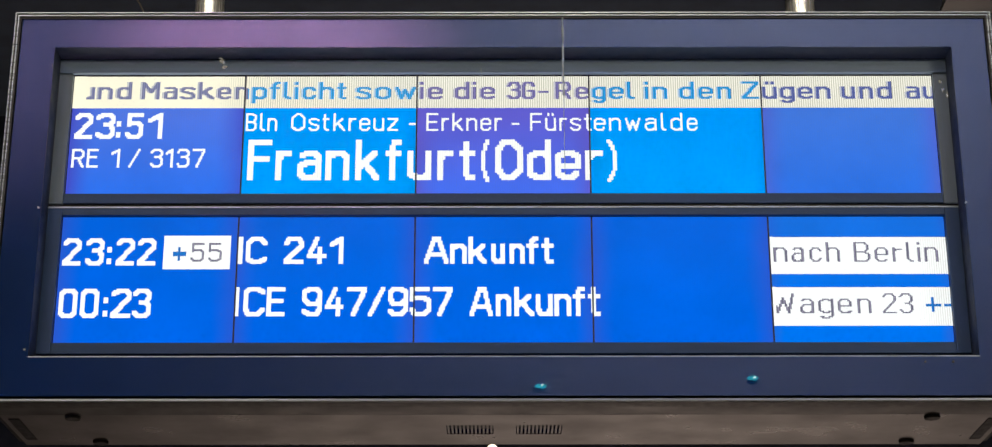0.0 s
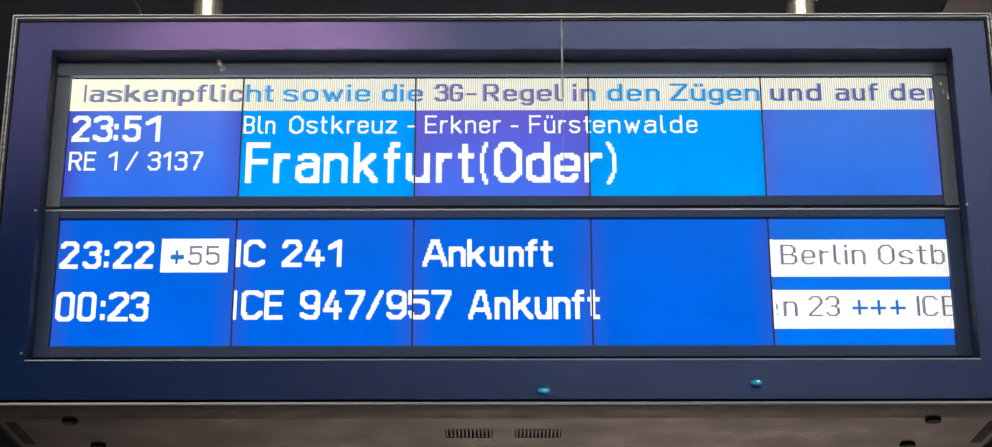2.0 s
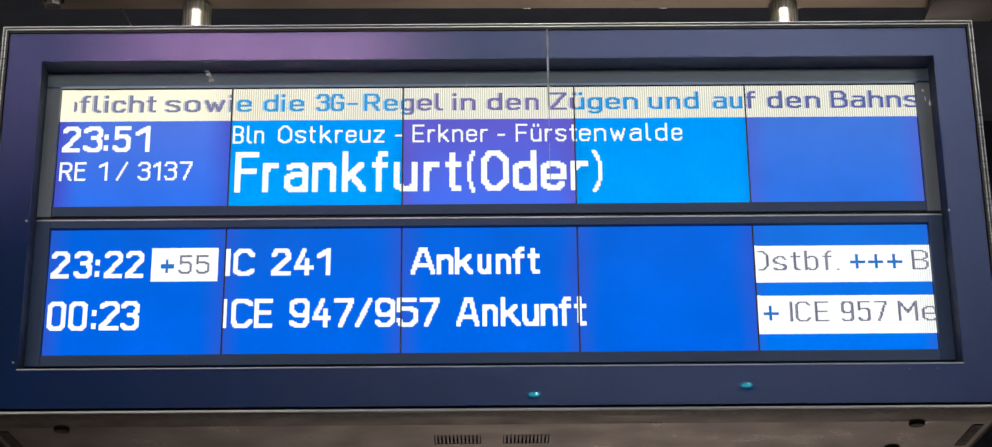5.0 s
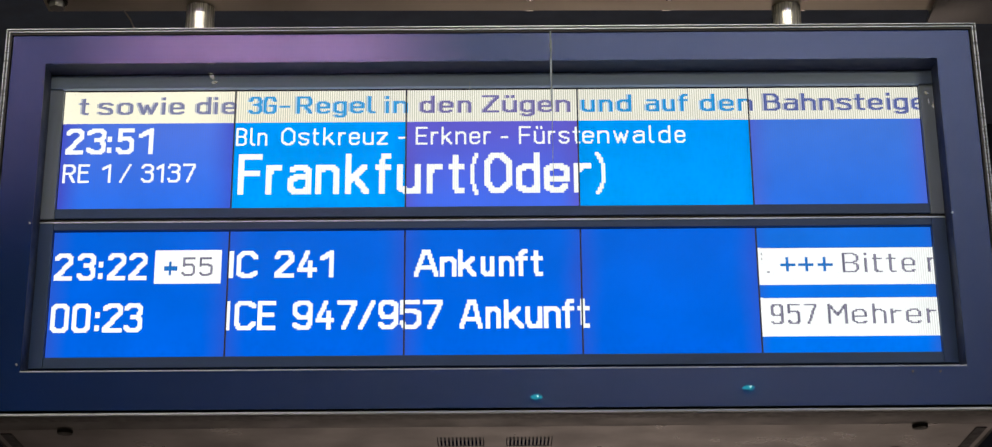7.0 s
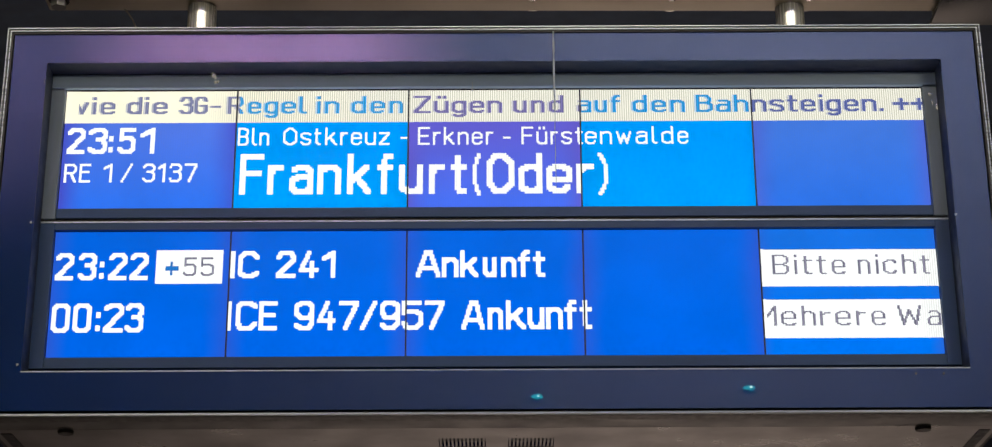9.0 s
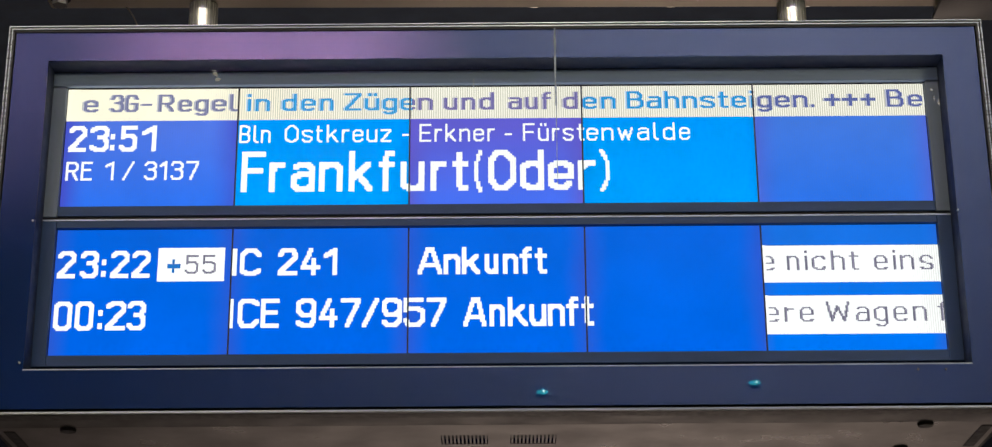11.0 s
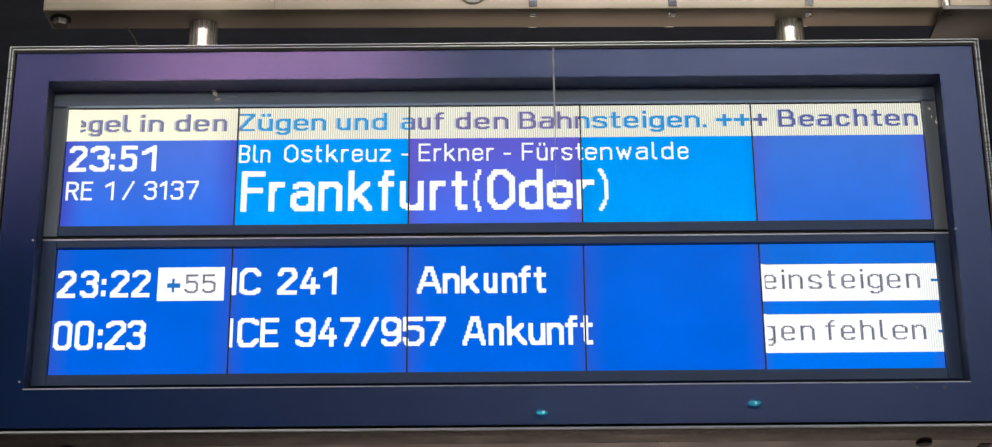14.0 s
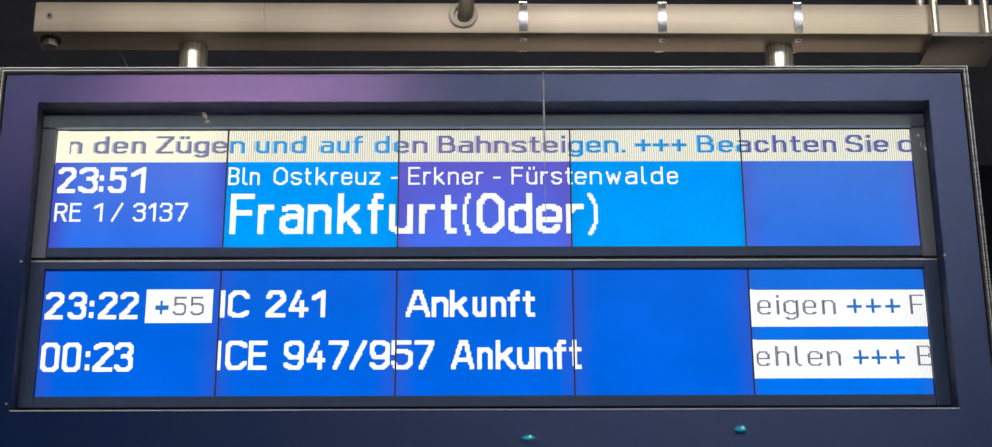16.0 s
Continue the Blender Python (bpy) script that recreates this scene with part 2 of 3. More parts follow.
# ---- mesh helpers ----
def box(bm, x0, x1, y0, y1, z0, z1, bevel=0.0):
    r = bmesh.ops.create_cube(bm, size=1)
    for v in r["verts"]:
        v.co = Vector(((x0 + x1) / 2 + v.co.x * (x1 - x0), (y0 + y1) / 2 + v.co.y * (y1 - y0), (z0 + z1) / 2 + v.co.z * (z1 - z0)))
    if bevel:
        edges = list({e for v in r["verts"] for e in v.link_edges})
        bmesh.ops.bevel(bm, geom=edges, offset=bevel, segments=2, affect="EDGES", profile=0.5)
    return bm


def rod(bm, a, b, r, n=20, r2=None):
    a, b = Vector(a), Vector(b)
    turn = (b - a).to_track_quat("Z", "Y").to_matrix().to_4x4()
    m = Matrix.Translation((a + b) / 2) @ turn
    bmesh.ops.create_cone(bm, cap_ends=True, segments=n, radius1=r, radius2=r if r2 is None else r2, depth=(b - a).length, matrix=m)
    return bm


def ring(bm, x0, x1, z0, z1, w, y0, y1, wb=None):
    """A rectangular frame between its inner edge and w outside it; mitred, one piece."""
    wb = w if wb is None else wb
    inner = ((x0, z0), (x1, z0), (x1, z1), (x0, z1))
    outer = ((x0 - w, z0 - wb), (x1 + w, z0 - wb), (x1 + w, z1 + w), (x0 - w, z1 + w))
    rows = [[bm.verts.new((x, y, z)) for x, z in loop] for loop, y in ((inner, y0), (outer, y0), (outer, y1), (inner, y1))]
    for k in range(4):
        a, b = rows[k], rows[(k + 1) % 4]
        for i in range(4):
            bm.faces.new((a[i], a[(i + 1) % 4], b[(i + 1) % 4], b[i]))
    bmesh.ops.recalc_face_normals(bm, faces=bm.faces)
    return bm


def tube(bm, points, r, n=10):
    """A cable along points."""
    pts = [Vector(p) for p in points]
    loops = []
    for i, p in enumerate(pts):
        d = (pts[min(i + 1, len(pts) - 1)] - pts[max(i - 1, 0)]).normalized()
        q = d.to_track_quat("Z", "Y")
        loops.append([bm.verts.new(p + q @ Vector((r * math.cos(6.2832 * k / n), r * math.sin(6.2832 * k / n), 0))) for k in range(n)])
    for a, b in zip(loops, loops[1:]):
        for k in range(n):
            bm.faces.new((a[k], a[(k + 1) % n], b[(k + 1) % n], b[k]))
    bm.faces.new(loops[0]), bm.faces.new(loops[-1])
    bmesh.ops.recalc_face_normals(bm, faces=bm.faces)
    return bm


def mesh_of(name, bm, material, smooth=False):
    me = bpy.data.meshes.new(name)
    bm.to_mesh(me)
    bm.free()
    me.materials.append(material)
    if smooth:
        me.shade_smooth()
        me.set_sharp_from_angle(angle=radians(35))
    return me


def thing(name, x, y, z, label, category, group="", kind=""):
    ob = new(name)
    ob.empty_display_size = 0.05
    ob.matrix_basis = pose(x, y, z)
    return tagged(ob, label, category, group, kind)


def part(name, bm, material, parent, label="", smooth=False):
    """One mesh under a thing or a part; its shape is given in world places."""
    me = bm if isinstance(bm, bpy.types.Mesh) else mesh_of(name, bm, material, smooth)
    ob = new(name, me)
    ob.parent = parent
    if parent.parent is None and parent.type == "EMPTY":
        ob.matrix_parent_inverse = parent.matrix_basis.inverted()
    if label:
        ob["label"] = label
    return ob


def solid(name, bm, material, label, category, kind="", smooth=False):
    return tagged(new(name, mesh_of(name, bm, material, smooth)), label, category, kind=kind)


B = bmesh.new

# ---- the hall: plain shell round the platform ----
solid("floor", box(B(), -16, 16, -16, 14, -0.3, 0.0), CONCRETE, "grey concrete station platform floor", "floor", "structure")
solid("ceiling", box(B(), -16, 16, -16, 14, 14.0, 14.3), ROOF, "grey station hall roof", "ceiling", "structure")
solid("ceiling_back", box(B(), -16, 16, 2.5, 14, 9.6, 9.9), ROOF, "grey lower roof over the far track", "ceiling", "structure")
solid("wall_back", box(B(), -16, 16, 14, 14.3, 0, 14), WALL, "dark far wall of the station hall", "wall", "structure")
# unseen, added as a tinted reflector behind the viewer for the border glass
solid("wall_rear", box(B(), -16, 16, -16.3, -16, 0, 14), PALE_WALL, "unseen blue-grey rear wall, tinted for the glass to mirror", "wall", "structure")
solid("wall_west", box(B(), -16.3, -16, -16, 14, 0, 14), WALL, "dark side wall of the station hall", "wall", "structure")
solid("wall_east", box(B(), 16, 16.3, -16, 14, 0, 14), WALL, "dark side wall of the station hall", "wall", "structure")

# ---- the board ----
X, ZB, ZT = 1.083, 2.750, 3.643     # outer half width, foot and top of the case
YF, YK = -0.085, 0.284              # front and back of the case
OX, OB, OT = 0.991, 2.848, 3.560    # opening in the painted border

board = thing("departure_board", 0, 0.11, ZB, "dark blue backlit station departure board hung under a steel beam", "display board")

bm = B()
for x0, x1 in ((-X, -X + 0.012), (X - 0.012, X)):
    box(bm, x0, x1, YF + 0.02, YK, ZB + 0.006, ZT - 0.004, 0.003)
box(bm, -X + 0.012, X - 0.012, YF + 0.02, YK, ZT - 0.016, ZT - 0.004)
box(bm, -X + 0.012, X - 0.012, YK - 0.012, YK, ZB + 0.006, ZT - 0.016)
part("case", bm, HOUSING, board, "dark painted sheet metal case")

bm = B()
ring(bm, -X + 0.013, X - 0.013, ZB + 0.012, ZT - 0.014, 0.013, YF + 0.004, YF + 0.05, 0.012)
part("rim", bm, RIM_DARK, board, "dark metal rim round the front")
for w, inset in ((0.0034, 0.0), (0.0036, 0.0065)):
    bm = B()
    ring(bm, -X + w + inset, X - w - inset, ZB + w + inset * 0.3, ZT - w - inset, w, YF, YF + 0.012)
    bmesh.ops.bevel(bm, geom=bm.edges[:], offset=0.001, segments=1, affect="EDGES")
    part("rim_bead", bm, RIM, board, "bright metal bead of the rim")

bm = B()
ring(bm, -OX, OX, OB, OT, X - 0.016 - OX, YF + 0.008, YF + 0.013, OB - ZB - 0.008)
border = part("border", bm, BORDER, board, "dark blue back-painted glass border")

bm = B()
ring(bm, -OX, OX, OB, OT, 0.004, YF + 0.013, -0.012)
part("recess_lining", bm, SOFFIT, board, "dark lining of the recess")
part("lip", box(B(), -OX, OX, YF + 0.0075, YF + 0.02, OB - 0.0015, OB + 0.0010), RIM, board, "thin bright metal lip under the screens")

glass = part("glass_pane", box(B(), -X + 0.014, X - 0.014, YF + 0.003, YF + 0.007, ZB + 0.010, ZT - 0.016), GLASS, board, "clear front glass with water streaks")
glass.visible_shadow = False

# underside
bm = B()
n = 10
rows = []
for i in range(n + 1):
    a = i / n * math.pi / 2
    rows.append([bm.verts.new((x, YF + 0.004 + 0.108 * (1 - math.cos(a)), ZB + 0.006 - 0.0058 * math.sin(a))) for x in (-X + 0.003, X - 0.003)])
for a, b in zip(rows, rows[1:]):
    bm.faces.new((a[0], a[1], b[1], b[0]))
top = bm.faces[:]
ex = bmesh.ops.extrude_face_region(bm, geom=top)
for v in ex["geom"]:
    if isinstance(v, bmesh.types.BMVert):
        v.co.z += 0.006
bmesh.ops.recalc_face_normals(bm, faces=bm.faces)
part("front_moulding", bm, MOULDING, board, "rounded dark moulding along the lower front edge", True)

VENTS = ((-0.124, -0.022), (0.027, 0.127))
VY0, VY1 = 0.113, 0.191
PX = X - 0.016
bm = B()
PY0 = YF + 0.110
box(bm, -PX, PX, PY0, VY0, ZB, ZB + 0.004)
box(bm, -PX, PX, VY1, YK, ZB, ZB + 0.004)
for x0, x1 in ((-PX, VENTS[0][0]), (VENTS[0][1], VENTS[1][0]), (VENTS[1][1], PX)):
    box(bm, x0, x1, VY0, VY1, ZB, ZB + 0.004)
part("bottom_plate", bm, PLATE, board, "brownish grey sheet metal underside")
for x0, x1 in VENTS:
    v = part("vent", box(B(), x0, x1, VY0, VY1, ZB + 0.012, ZB + 0.014), BLACK, board, "dark slotted ventilation grille")
    for k in range(12):
        x = x0 + (k + 0.5) * (x1 - x0) / 12
        part("slat", box(B(), x - 0.0022, x + 0.0022, VY0, VY1, ZB + 0.001, ZB + 0.004), PLATE, v)
for x, y in ((-0.913, 0.038), (0.908, 0.039), (-0.895, 0.252), (0.896, 0.252)):
    bm = rod(B(), (x, y, ZB - 0.006), (x, y, ZB + 0.002), 0.016, 24, 0.018)
    part("plug", bm, BLACK, board, "black rubber plug in the underside", True)
for s in (-1, 1):
    bm = box(B(), s * (X - 0.040) - 0.012, s * (X - 0.040) + 0.012, PY0 + 0.03, YK - 0.05, ZB - 0.0015, ZB + 0.001, 0.0005)
    part("edge_strip", bm, HOUSING, board, "dark strip along the underside's end")

# display units: grey frames with five panels each
UP = (3.239, 3.525)
LOW = (2.899, 3.187)
units = []
for (z0, z1), (f0, f1) in ((UP, (3.215, 3.553)), (LOW, (2.8735, 3.2075))):
    bm = B()
    if f1 < 3.5:
        for x0, x1 in ((-0.999, -0.9605), (0.9605, 0.999)):
            box(bm, x0, x1, -0.012, -0.001, f0, f1, 0.0015)
    if f1 < 3.5:
        box(bm, -0.9605, 0.9605, -0.0118, -0.001, z1 + 0.0005, f1, 0.0015)
    box(bm, -0.9605, 0.9605, -0.0118, -0.001, f0, z0 - 0.0005, 0.0015)
    units.append(part("display_frame", bm, FRAME, board, "grey-blue metal frame of a display unit"))
for x0, x1 in ((-0.999, -0.9608), (0.9608, 0.999)):
    part("side_bar", box(B(), x0, x1, -0.012, -0.001, 3.214, UP[1] + 0.001, 0.0015), SIDE, units[0], "grey metal bar beside the panels")
part("top_strip", box(B(), -0.999, 0.999, -0.014, -0.001, UP[1] + 0.0022, 3.5595, 0.0015), STRIP, board, "brushed grey metal strip above the screens", True)
part("gap_strip", box(B(), -1.0, 1.0, -0.006, 0.0, 3.2075, 3.215), BLACK, board)
part("frame_bead", box(B(), -1.0, 1.0, -0.0135, -0.011, 3.2040, 3.2072), RIM, board, "thin bright bead between the display units")
part("inner_lining", ring(B(), -0.998, 0.998, 2.866, 3.559, 0.03, 0.001, 0.004), SOFFIT, board, "dark lining round the display units")

TB = (3.447, 3.525)                 # running line
TEXT_BOXES = ((3.055, 3.141), (2.938, 3.026))
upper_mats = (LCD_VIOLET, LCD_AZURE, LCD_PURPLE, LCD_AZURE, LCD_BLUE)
g = 0.0007
for i in range(5):
    x0, x1 = SEAMS[i] + g, SEAMS[i + 1] - g
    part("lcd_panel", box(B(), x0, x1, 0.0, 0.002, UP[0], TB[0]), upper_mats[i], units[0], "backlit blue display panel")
    if i < 4:
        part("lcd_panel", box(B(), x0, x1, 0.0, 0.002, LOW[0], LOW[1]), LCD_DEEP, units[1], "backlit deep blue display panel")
    else:
        bm = B()
        z = LOW[0]
        for a, b in (TEXT_BOXES[1], TEXT_BOXES[0], (LOW[1], LOW[1])):
            box(bm, x0, x1, 0.0, 0.002, z, a)
            z = b
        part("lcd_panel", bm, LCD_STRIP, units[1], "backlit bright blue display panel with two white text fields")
for x in SEAMS[1:-1]:
    part("seam", box(B(), x - 0.0018, x + 0.0018, -0.0014, 0.0, UP[0], UP[1]), SEAM, units[0])
    part("seam", box(B(), x - 0.0018, x + 0.0018, -0.0014, 0.0, LOW[0], LOW[1]), SEAM, units[1])

for k, (z0, z1) in enumerate((UP, LOW)):
    bm = ring(B(), -0.9598, 0.9598, z0 + 0.0006, z1 - 0.0002, 0.0022, -0.0012, -0.0004)
    part("screen_gap", bm, SEAM, units[k], "dark gap round the panels")
ticker = part("running_line", box(B(), -0.96, 0.96, 0.0035, 0.0055, TB[0], TB[1] + 0.001), CREAM, board, "cream backlit field of the running text line")
part("field_margin", box(B(), -0.96, -0.931, 0.0, 0.0018, TB[0], TB[1] + 0.001), CREAM, ticker)
fields = []
for a, b in TEXT_BOXES:
    f = part("text_field", box(B(), 0.5785, 0.9605, 0.0035, 0.0055, a, b), WHITE_BOX, board, "white backlit field of a running notice")
    part("field_margin", box(B(), 0.5785, 0.5845, 0.0, 0.0018, a, b), WHITE_BOX, f)
    fields.append(f)
part("delay_field", box(B(), -0.736, -0.591, -0.0008, 0.0, 3.067, 3.144), WHITE_BOLD, units[1], "white field with the delay in minutes")

# ---- lettering: the display's own narrow alphabet, strokes filled into its square cells ----
# strokes of each sign: x z pairs on a grid where capitals are 14 high and small letters 10
SIGNS = {
    "0": "2 0,7 0,9 2,9 12,7 14,2 14,0 12,0 2,2 0", "1": "0 10.5,4.2 14,4.2 0", "2": "0 12,2 14,7 14,9 12,9 9.5,0 1,0 0,9 0",
    "3": "0 12,2 14,7 14,9 12,9 9.5,7 7.5,9 5.5,9 2,7 0,2 0,0 2;7 7.5,4 7.5", "4": "5 14,0 4,9.5 4;7 8,7 0",
    "5": "8.5 14,0.5 14,0.5 8,2 9,7 9,9 7,9 2,7 0,2 0,0 2", "7": "0 14,9 14,9 13,3 0",
    "9": "9 8,7 6,2 6,0 8,0 12,2 14,7 14,9 12,9 2,7 0,2 0,0 1.5", ":": "0 1,0 2;0 8,0 9", "/": "0 0,7 14", "+": "0 5.4,10 5.4;0 6.6,10 6.6;5 1,5 11",
    "-": "0 5.5,5 5.5", ".": "0 0,0 0.7", "(": "3.4 14.6,1.4 12.4,0 9.5,0 4.5,1.4 1.6,3.4 -0.6", ")": "0 14.6,2 12.4,3.4 9.5,3.4 4.5,2 1.6,0 -0.6",
    "A": "0 0,4 14,6.5 14,10.5 0;1.6 4.3,8.9 4.3", "B": "0 0,0 14,6 14,8.3 12,8.3 9.5,6.5 7.5,0 7.5;6.5 7.5,9 5.5,9 2,7 0,0 0",
    "C": "8.5 2,6.5 0,2 0,0 2,0 12,2 14,6.5 14,8.5 12", "E": "8 0,0 0,0 14,8 14;0 7.3,7 7.3", "F": "0 0,0 14,8 14;0 7.3,7 7.3",
    "G": "9 12,7 14,2 14,0 12,0 2,2 0,7 0,9 2,9 7,5 7", "I": "0 0,0 14", "M": "0 0,0 14,5 6,10 14,10 0",
    "O": "3 0,6.5 0,9.5 3,9.5 11,6.5 14,3 14,0 11,0 3,3 0", "R": "0 0,0 14,7 14,9 12,9 9,7 7,0 7;5 7,9 0",
    "S": "9 12,7 14,2 14,0 12,0 9,2 7.5,7 6.5,9 5,9 2,7 0,2 0,0 2", "W": "0 14,3 0,6.5 11,10 0,13 14", "Z": "0 14,9 14,9 13,0 1,0 0,9 0",
    "a": "1 9.3,2 10,5.5 10,7 8.5,7 0;7 6,2 6,0 4.5,0 1.5,1.5 0,5 0,7 1.5", "b": "0 14,0 0;0 2,2 0,5 0,7 2,7 8,5 10,2 10,0 8",
    "c": "7 2,5.5 0,2 0,0 2,0 8,2 10,5.5 10,7 8", "d": "7 14,7 0;7 2,5 0,2 0,0 2,0 8,2 10,5 10,7 8",
    "e": "0 5,7.2 5,7.2 8,5.2 10,2 10,0 8,0 2,2 0,5.5 0,7 1.5", "f": "1.4 0,1.4 12.4,2.8 14,4.2 14;0 10,4 10",
    "g": "7 10,7 -2,5 -4,2 -4,0.5 -3;7 2,5 0,2 0,0 2,0 8,2 10,5 10,7 8", "h": "0 0,0 14;0 8,2 10,5 10,7 8,7 0",
    "i": "0 0,0 10;0 13,0 14", "k": "0 0,0 14;0 4,7 10;2.5 6.2,8 0", "l": "0 14,0 2,2 0,3 0", "n": "0 0,0 10;0 8,2 10,5 10,7 8,7 0",
    "o": "2 0,5.5 0,7.5 2,7.5 8,5.5 10,2 10,0 8,0 2,2 0", "p": "0 10,0 -4;0 2,2 0,5 0,7 2,7 8,5 10,2 10,0 8",
    "r": "0 0,0 10;0 7.5,2 9.6,4.5 9.6", "s": "7 8.5,5.5 10,2 10,0 8.5,0 6.8,1.5 5.5,5.5 4.7,7 3.5,7 1.5,5.5 0,1.5 0,0 1.5",
    "t": "1.4 13.5,1.4 1.6,2.8 0,4.2 0;0 10,4.2 10", "u": "0 10,0 2,2 0,5 0,7 2;7 10,7 0",
    "ü": "0 10,0 2,2 0,5 0,7 2;7 10,7 0;2 13,2 14;5.5 13,5.5 14", "w": "0 10,2.5 0,5 8,7.5 0,10 10", "z": "0 10,7 10,7 9,0 1,0 0,7 0",
}


def strokes(ch):
    return [[tuple(float(v) for v in p.split()) for p in line.split(",")] for line in SIGNS[ch].split(";")]


def cells(lines, place, hx, hz, pitch):
    """Rectangles of cells whose middle lies under a pen of half width hx and half height hz."""
    # strokes are whole cells wide and lie on the cell grid
    nx, nz = max(1, round(2 * hx / pitch)), max(1, round(2 * hz / pitch))
    hx, hz = nx * pitch / 2, nz * pitch / 2
    shift = np.array((nx % 2, nz % 2)) * 0.5
    paths = [(np.round(np.array([place(x, z) for x, z in line]) / pitch - shift) + shift) * pitch for line in lines]
    every = np.concatenate(paths)
    low, high = np.floor((every.min(0) - (hx, hz)) / pitch), np.ceil((every.max(0) + (hx, hz)) / pitch)
    gx, gz = np.meshgrid(np.arange(low[0], high[0]) + 0.5, np.arange(low[1], high[1]) + 0.5)
    pen = np.array((hx, hz))
    p = np.stack((gx.ravel(), gz.ravel()), -1) * pitch / pen
    inside = np.zeros(len(p), bool)
    for path in paths:
        for a, b in zip(path / pen, path[1:] / pen):
            d = b - a
            k = np.clip(((p - a) @ d) / max(d @ d, 1e-12), 0, 1)
            off = np.abs(p - a - k[:, None] * d)
            inside |= (off ** 4).sum(1) < 1.0
    grid = inside.reshape(gx.shape)
    done, live = [], {}
    for r in range(grid.shape[0] + 1):
        runs = set()
        if r < grid.shape[0]:
            c = 0
            while c < grid.shape[1]:
                if grid[r, c]:
                    e = c
                    while e < grid.shape[1] and grid[r, e]:
                        e += 1
                    runs.add((c, e))
                    c = e
                c += 1
        for run in [k for k in live if k not in runs]:
            done.append((run[0], run[1], live.pop(run), r))
        for run in runs:
            live.setdefault(run, r)
    return [((low[0] + a) * pitch, (low[0] + b) * pitch, (low[1] + c) * pitch, (low[1] + d) * pitch) for a, b, c, d in sorted(done)]


def word_letters(text, x0, x1, z0, cap, pen, pitch):
    """Cells of each letter of a word that fills x0 to x1 on the base line z0."""
    hx, hz = pen
    at, spots = 0.0, []
    for ch in text:
        lines = strokes(ch)
        wide = max(x for line in lines for x, _ in line)
        spots.append((ch, lines, at, at + wide))
        at += wide + 4.8
    k = (x1 - x0 - 2 * hx) / max(spots[-1][3], 0.5)
    unit = (cap - 2 * hz) / 14
    out = []
    for ch, lines, a, b in spots:
        rects = cells(lines, lambda x, z: (x0 + hx + (a + x) * k, z0 + hz + z * unit), hx, hz, pitch)
        out.append((ch, x0 + hx + (a + b) / 2 * k, rects))
    return out


def rect_mesh(name, rects, dx, y, material, fade=None, lead=0.0):
    """One letter; with fade, also the cells ahead of it that are just turning dark."""
    verts, faces = [], []
    count = len(rects)
    if fade:
        rects = rects + [(a - lead, b - lead * 0.2, c, d) for a, b, c, d in rects]
    for a, b, c, d in rects:
        i = len(verts)
        verts += [(a - dx, y, c), (b - dx, y, c), (b - dx, y, d), (a - dx, y, d)]
        faces.append((i, i + 1, i + 2, i + 3))
    me = bpy.data.meshes.new(name)
    me.from_pydata(verts, [], faces)
    me.materials.append(material)
    if fade:
        me.materials.append(fade)
        for k in range(count, len(rects)):
            me.polygons[k].material_index = 1
            for v in me.polygons[k].vertices:
                me.vertices[v].co.y += 0.0003
    return me


THIN, SLIM, MID, BIG, BENT, TICK, NOTE = (0.0029, 0.0027), (0.0025, 0.0024), (0.0051, 0.0047), (0.0070, 0.0061), (0.0050, 0.0050), (0.0037, 0.0025), (0.0027, 0.0022)
